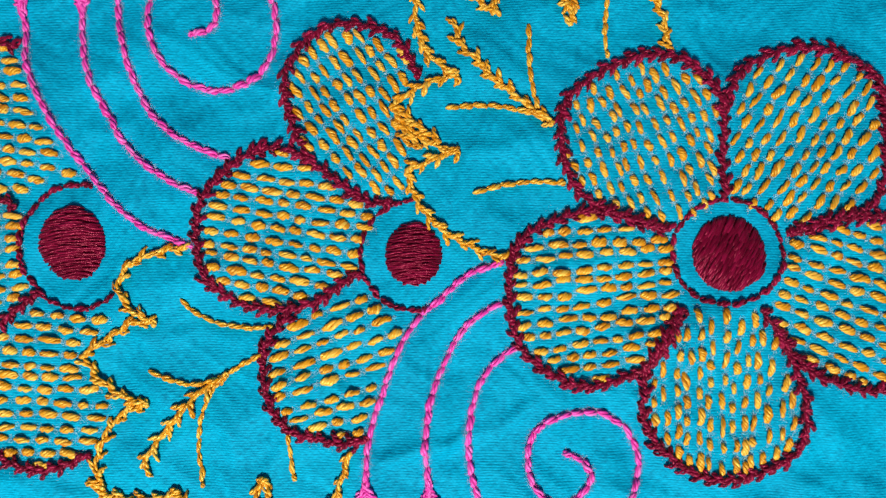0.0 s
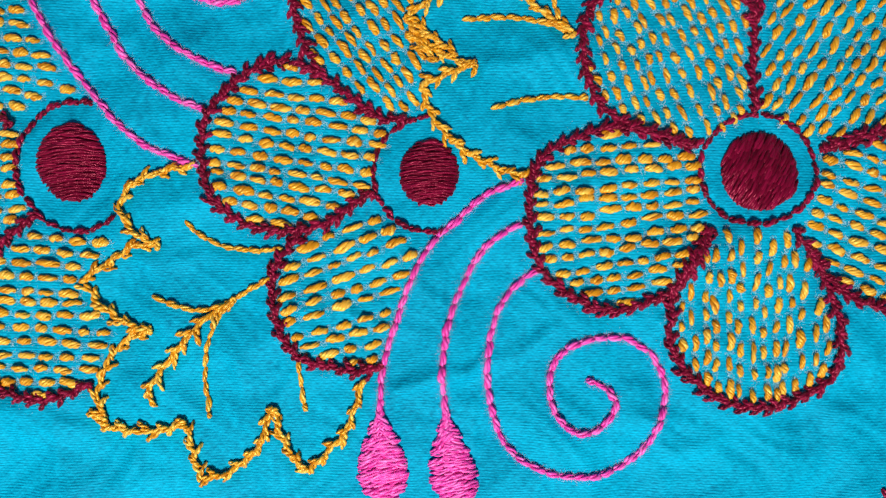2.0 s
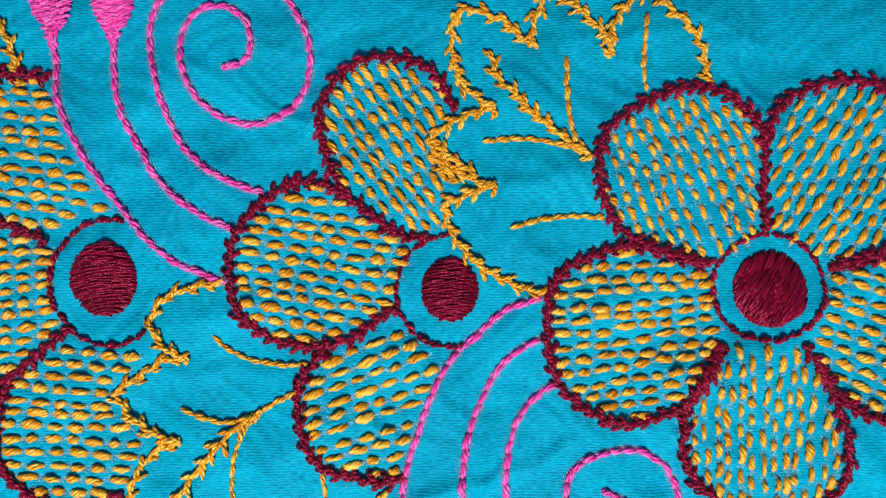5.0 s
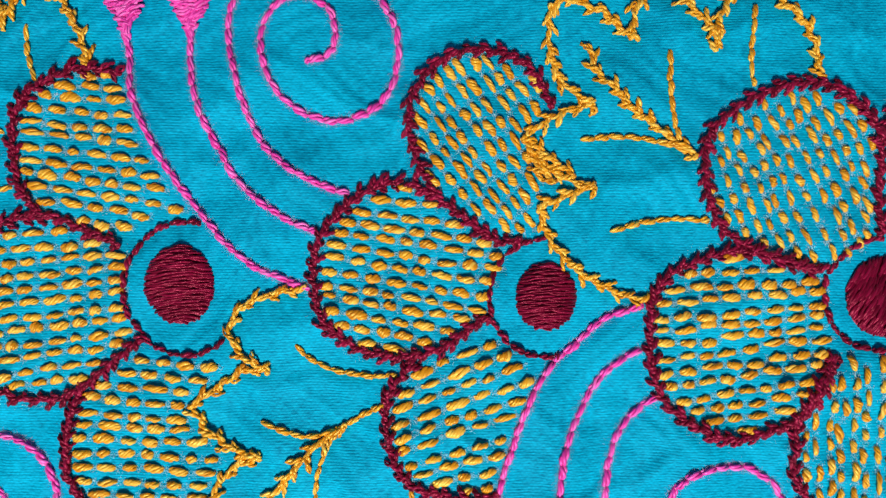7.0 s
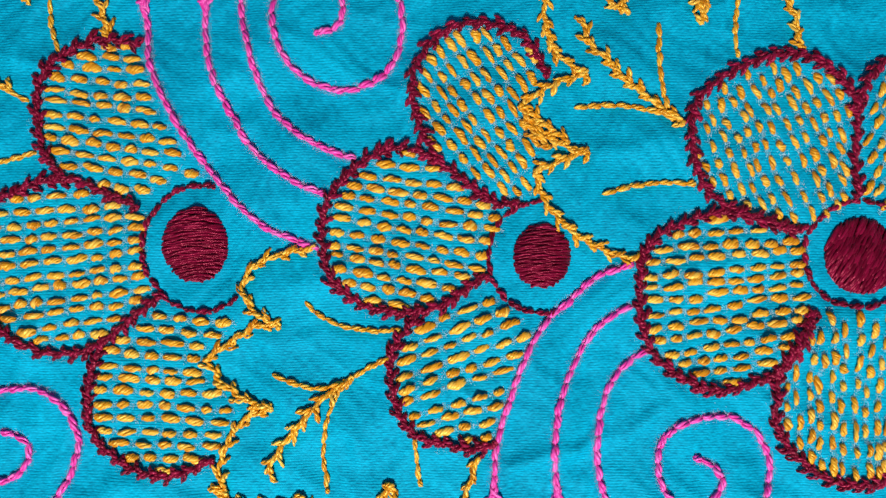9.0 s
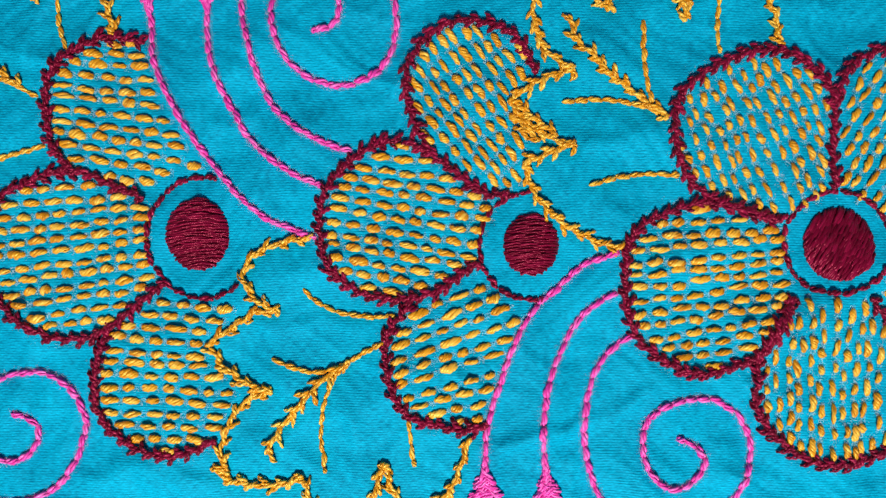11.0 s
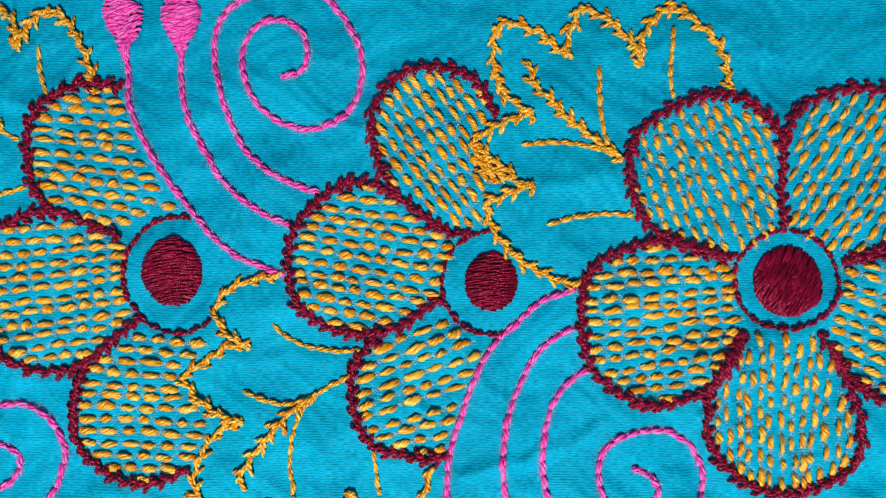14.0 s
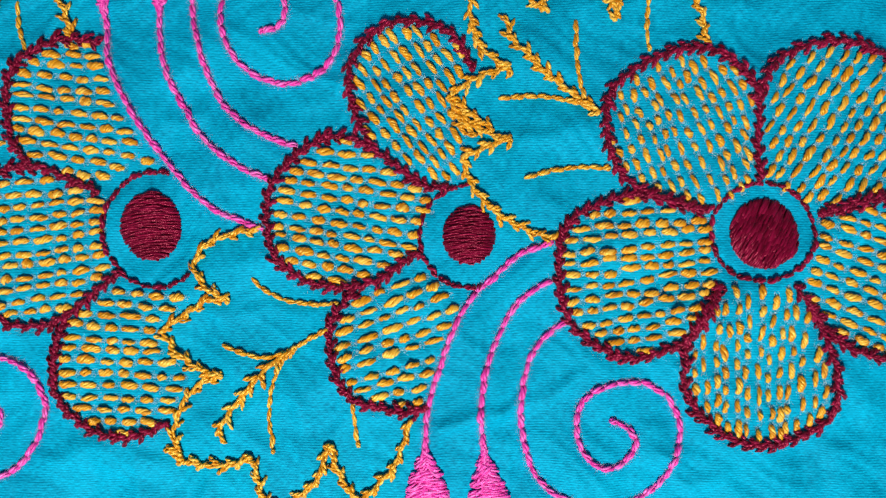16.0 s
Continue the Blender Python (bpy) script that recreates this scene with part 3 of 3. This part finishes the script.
fill(p, spline(b_low + [(660, 745), (690, 660), (725, 582), (690, 545), (640, 495), (600, 512)], closed=True), -22, -12, rows=24.0, pitch=40, length=28)
ring_of(fb, 735, 452, 97, 98, 270, 78)
eye_of(fb, 732, 451, 49, 55, angle=4, gap=5.2, r=4.0, dome=14, bow=-3)

# the flower towards the cloth's left, three petals showing
fc = thing("embroidered_flower", 135, 432, "three-petalled maroon and mustard flower crossed by a pink stem", "embroidered flower", "embroidered flowers")
c_top = [(36, 86), (-28, 75), (-74, 92), (-112, 116), (-132, 148), (-140, 185), (-137, 232), (-128, 269), (-97, 311), (-65, 323), (-28, 341), (30, 366)]
p = petal_of(fc, "petal", [c_top], OUT)
fill(p, spline(c_top + [(60, 340), (120, 315), (140, 305), (100, 240), (60, 160)], closed=True), 4, 10, rows=22.0, margin=11)
c_left = [(-79, 322), (-120, 319), (-172, 337), (-208, 353), (-234, 378), (-247, 420), (-250, 466), (-240, 529), (-210, 570), (-151, 608), (-105, 621), (-58, 615), (-22, 596), (9, 570), (51, 535), (70, 522)]
p = petal_of(fc, "petal", [c_left], OUT)
fill(p, spline(c_left + [(54, 480), (52, 430), (48, 372), (-28, 342)], closed=True), -4, -9, rows=22.0)
c_low = [(-30, 600), (-46, 650), (-53, 700), (-45, 755), (-17, 792), (25, 817), (76, 829), (118, 822), (160, 803)]
p = petal_of(fc, "petal", [c_low], OUT)
fill(p, spline(c_low + [(180, 780), (205, 735), (190, 695), (145, 640), (200, 575), (190, 556), (120, 545), (75, 528), (10, 575)], closed=True), 6, 1, rows=22.0, pitch=38, margin=11)
ring_of(fc, 141, 437, 99, 110, 282, 50)
eye_of(fc, 130, 433, 53.5, 64.5, angle=3, gap=5.4, r=4.1, dome=15, bow=-5)

# the edge of a further flower
fd = thing("embroidered_flower", 1560, 1000, "edge of a further maroon embroidered flower on the cloth", "embroidered flower", "embroidered flowers")
petal_of(fd, "petal", [[(1600, 955), (1545, 960), (1512, 980), (1504, 1015), (1515, 1070)]], "feather-stitched maroon petal outline")


# ---------------------------------------------------------------- pink stems, scrolls and buds
def bud_of(stem, u, tip, base, half, lean=0.0):
    """A drop-shaped bud in fishbone satin stitch, from its tip to its round base along v."""
    bud = group_of(stem, "bud", "drop-shaped bud of pink satin stitch")
    n = int(abs(base - tip) / 6.2)
    sg = 1 if base > tip else -1
    for layer in (0, 1):
        for i in range(n):
            f = (i + 0.5) / n
            w = half * (0.07 + 0.93 * math.sin(math.pi / 2 * f / 0.68) ** 0.95 if f < 0.68 else math.sqrt(max(0.02, 1 - ((f - 0.68) / 0.33) ** 2)))
            for side in (-1, 1):
                x = np.linspace(-0.38, 1, 13)
                vv = tip + (base - tip) * f + sg * (30 * x * (0.78 - f) * rng.uniform(0.4, 1.6) + rng.normal(0, 2.2) + 3 * layer)
                px = u + lean * f + side * w * x * rng.uniform(0.94, 1.05)
                z = swell(px, vv) - 1 + 9 * np.sqrt(np.clip(1 - (np.abs(x) * 0.97) ** 2, 0, 1)) * (0.45 + 0.55 * w / half) + layer * 1.2 + rng.normal(0, 0.7)
                if layer == 0 or rng.random() < 0.55:
                    b = Threads()
                    b.rope(np.column_stack([px, vv, z]), 4.6 * spindle(13, 3.5, 0.4) * rng.uniform(0.85, 1.15), 2, (0.4 + w / half) * rng.uniform(0.8, 1.3))
                    ob = new("satin_stitch", b.mesh("satin_stitch", PINK))
                    ob.parent = bud
    PULLS.append((u, (tip + base) / 2, 2.0, half * 1.3))


def stem(pts, label, name="embroidered_tendril", category="embroidered tendril", width=12.0, length=25):
    q = spline(pts)
    e = thing(name, *pts[0], label, category, "pink stems and scrolls")
    stitched_line(ROPE_PINK, e, q, length, 0.3, width, lean=6.0, name="stem_stitch")
    fuzz = Threads()
    k = rng.integers(0, len(q) - 1, len(q) * 30)
    along = np.degrees(np.arctan2(q[k + 1, 1] - q[k, 1], q[k + 1, 0] - q[k, 0]))
    along += rng.choice([-1, 1], len(k)) * rng.uniform(8, 90, len(k)) + rng.choice([0, 180], len(k))
    hairs(fuzz, q[k] + rng.normal(0, 3.5, (len(k), 2)), along, rng.uniform(1.5, 8, len(k)), 0.09)
    tagged(part("fuzz", fuzz.mesh("fuzz", FUZZ), e, "fine pink cotton fuzz"), kind="stuff")
    return e


WITH_BUD = "pink rope-stitched tendril ending in a filled bud"
s = stem([(35, 8), (38, 22), (46, 55), (50, 95), (62, 140), (85, 190), (110, 235), (140, 285), (170, 322), (215, 372), (258, 404), (300, 422), (345, 437)], WITH_BUD)
bud_of(s, 43, 32, -95, 38, -12)
s = stem([(147, 4), (147, 18), (146, 60), (152, 110), (170, 160), (195, 210), (225, 260), (265, 296), (310, 325), (355, 345)], WITH_BUD)
bud_of(s, 147, 28, -95, 37, 2)
s = stem([(890, 463), (832, 485), (790, 520), (745, 560), (715, 602), (694, 650), (676, 700), (660, 750), (651, 800), (648, 850), (649, 862)], WITH_BUD)
bud_of(s, 648, 838, 1008, 43, 5)
s = stem([(888, 536), (850, 556), (820, 585), (795, 625), (775, 672), (760, 720), (753, 770), (755, 820), (757, 856), (759, 868)], WITH_BUD)
bud_of(s, 758, 848, 1012, 41, 20)
SCROLL = "pink rope-stitched scroll curling into a spiral"
stem([(408, 282), (365, 269), (320, 246), (280, 215), (254, 178), (233, 128), (220, 80), (208, 30), (212, -26), (238, -67), (276, -90), (351, -106), (415, -90), (455, -47), (486, 17), (485, 82), (458, 135), (405, 160), (351, 155), (299, 124), (272, 81), (261, 28), (271, -10), (297, -37), (340, -42), (372, -26), (386, 10), (383, 42), (362, 60), (337, 64)], SCROLL, "embroidered_scroll", "embroidered scroll")
roll = [(916, 615), (880, 638), (851, 678), (835, 727), (828, 780), (832, 830), (846, 884), (874, 927), (922, 951), (979, 963), (1037, 956), (1085, 928), (1113, 885), (1131, 827), (1123, 789), (1104, 756), (1066, 732), (1018, 729), (970, 743), (942, 769), (934, 817), (943, 858), (970, 884), (999, 889), (1027, 875), (1045, 843), (1033, 817), (997, 801)]
stem(roll, SCROLL, "embroidered_scroll", "embroidered scroll")
stem([(u - 1202, v - 49) for u, v in roll], SCROLL, "embroidered_scroll", "embroidered scroll")


# ---------------------------------------------------------------- mustard leaves
def leaf_outline(leaf, pieces, **kw):
    stitched(leaf, "leaf_outline", "feather-stitched mustard outline", pieces, YELLOW, **kw)


def vein(leaf, pts, width=8.0):
    v = group_of(leaf, "leaf_vein", "thin mustard vein in stem stitch")
    stitched_line(ROPE_YELLOW, v, spline(pts), 23, 1.6, 1.2 * width, lean=5.0, name="stem_stitch", pull=0.8)


def midrib(leaf, pts, **kw):
    stitched(leaf, "leaf_midrib", "feather-stitched mustard midrib", [pts], YELLOW, **kw)


LK = dict(step=15.0, barb=15.0, r=4.8, reach=27.0)
l1 = thing("embroidered_leaf", 940, 200, "lobed leaf outlined in mustard feather stitch on turquoise cloth", "embroidered leaf", "embroidered leaves")
leaf_outline(l1, [
    [(898, 456), (850, 442), (805, 421), (775, 400), (750, 372), (732, 340), (720, 303)],
    [(716, 304), (760, 286), (808, 268)], [(808, 270), (765, 255), (732, 236), (710, 214), (694, 192)],
    [(702, 214), (722, 240), (745, 262)], [(706, 196), (742, 226), (775, 248)],
    [(694, 190), (735, 160), (775, 142), (808, 135)], [(806, 134), (778, 114), (755, 92), (743, 62), (736, 20), (737, -25)],
    [(737, -25), (763, -36), (801, -27), (838, -9), (873, 23)], [(873, 25), (881, -25), (902, -70)],
    [(902, -70), (945, -46), (977, -16), (1004, 13), (1009, 45)], [(1009, 42), (1014, -3), (1041, -46), (1078, -72)],
    [(1078, -72), (1121, -37), (1151, -3), (1174, 35), (1177, 67), (1185, 90)]], **LK)
midrib(l1, [(800, 30), (816, 75), (842, 107), (872, 140), (906, 166), (938, 192), (977, 217)], **LK)
vein(l1, [(790, 192), (840, 186), (890, 189), (930, 199), (972, 212)], 9)
vein(l1, [(936, 45), (935, 100), (941, 150), (953, 195)], 8)
vein(l1, [(838, 343), (890, 328), (950, 322), (1000, 325)], 9)
vein(l1, [(1076, -30), (1072, 18), (1071, 72), (1076, 102)], 8)
l2 = thing("embroidered_leaf", 350, 700, "lobed leaf outlined in mustard feather stitch under the middle flower", "embroidered leaf", "embroidered leaves")
leaf_outline(l2, [
    [(338, 440), (300, 441), (255, 456), (222, 478), (214, 512), (235, 546), (275, 574)], [(275, 573), (240, 570), (205, 590), (150, 630)],
    [(150, 632), (175, 665), (200, 690), (232, 706), (262, 716)], [(262, 714), (222, 730), (198, 755), (180, 792), (172, 830), (185, 866)],
    [(165, 850), (182, 873), (234, 883), (282, 883), (317, 868)], [(315, 868), (328, 891), (337, 930), (346, 963)],
    [(346, 963), (387, 957), (425, 930), (449, 901), (465, 847)], [(465, 845), (482, 892), (501, 932), (525, 950)],
    [(525, 950), (559, 921), (587, 892), (607, 845), (622, 800)]], **dict(LK, step=19.0, barb=14.5))
midrib(l2, [(252, 828), (290, 770), (322, 730), (362, 690), (402, 662)], **dict(LK, step=19.0, barb=20.0, reach=31.0))
vein(l2, [(466, 627), (430, 645), (395, 668), (372, 690)], 9)
vein(l2, [(320, 530), (345, 554), (385, 573), (440, 580), (487, 577)], 8)
vein(l2, [(264, 656), (300, 671), (345, 681), (392, 668)], 8.5)
vein(l2, [(378, 685), (358, 740), (352, 800), (360, 862)], 7.5)
vein(l2, [(511, 762), (514, 800), (521, 852)], 8)
l3 = thing("embroidered_leaf", -150, 100, "lobed leaf outlined in mustard feather stitch beside a pink bud", "embroidered leaf", "embroidered leaves")
leaf_outline(l3, [[(-270, -60), (-218, -65), (-186, -59), (-164, -27), (-166, 7)], [(-166, 7), (-137, -32), (-102, -64)],
                  [(-102, -64), (-68, -43), (-41, 5), (-27, 43), (-19, 72)]], **LK)
midrib(l3, [(-275, 60), (-240, 115), (-218, 142), (-191, 163)], **LK)
vein(l3, [(-300, 150), (-250, 150), (-218, 152), (-191, 166), (-158, 182)], 8)
vein(l3, [(-121, 5), (-121, 48), (-105, 97)], 8)
vein(l3, [(-260, 300), (-200, 285), (-167, 277), (-139, 268)], 9)

# ---------------------------------------------------------------- cloth and table


def cloth():
    fine_u, fine_v = np.arange(-340, 1741, 3.4), np.arange(-230, 1141, 3.4)
    far = np.array([60, 140, 260, 420, 640, 900, 1300.0])
    u = np.concatenate([-340 - far[::-1], fine_u, 1741 + far])
    v = np.concatenate([-230 - far[::-1], fine_v, 1141 + far])
    uu, vv = np.meshgrid(u, v, indexing="ij")
    h = swell(uu, vv)
    g = np.zeros_like(h)
    for x, y, depth, spread in PULLS:
        i0, i1 = np.searchsorted(u, (x - 3 * spread, x + 3 * spread))
        j0, j1 = np.searchsorted(v, (y - 3 * spread, y + 3 * spread))
        if i1 > i0 and j1 > j0:
            d2 = (u[i0:i1, None] - x) ** 2 + (v[None, j0:j1] - y) ** 2
            g[i0:i1, j0:j1] = np.maximum(g[i0:i1, j0:j1], depth * np.exp(-d2 / (2 * (spread / 1.6) ** 2)))
    h = h - g
    co = np.stack([(uu - 784) * U, (441 - vv) * U, h * U], -1).reshape(-1, 3)
    n, m = len(u), len(v)
    i, j = np.meshgrid(np.arange(n - 1), np.arange(m - 1), indexing="ij")
    f = np.stack([i * m + j, i * m + j + 1, (i + 1) * m + j + 1, (i + 1) * m + j], -1).reshape(-1, 4)
    me = bpy.data.meshes.new("cloth")
    me.vertices.add(len(co))
    me.vertices.foreach_set("co", co.ravel())
    me.loops.add(f.size)
    me.loops.foreach_set("vertex_index", f.ravel().astype(np.int32))
    me.polygons.add(len(f))
    me.polygons.foreach_set("loop_start", np.arange(0, f.size, 4, dtype=np.int32))
    me.update(calc_edges=True)
    me.shade_smooth()
    me.materials.append(CLOTH)
    return tagged(new("cloth", me), "turquoise woven cotton cloth, softly wrinkled, lying flat", "cloth")


cloth()


def table():
    bm = bmesh.new()
    bmesh.ops.create_cube(bm, size=1.0, matrix=Matrix.Translation((0, 0, -0.0245)) @ Matrix.Diagonal((1.4, 1.0, 0.04, 1)))
    bmesh.ops.bevel(bm, geom=bm.edges[:], offset=0.003, segments=2, affect="EDGES")
    me = bpy.data.meshes.new("ground")
    bm.to_mesh(me)
    me.materials.append(TABLE)
    tagged(new("ground", me), "plain pale tabletop under the cloth", "tabletop", kind="structure")


table()
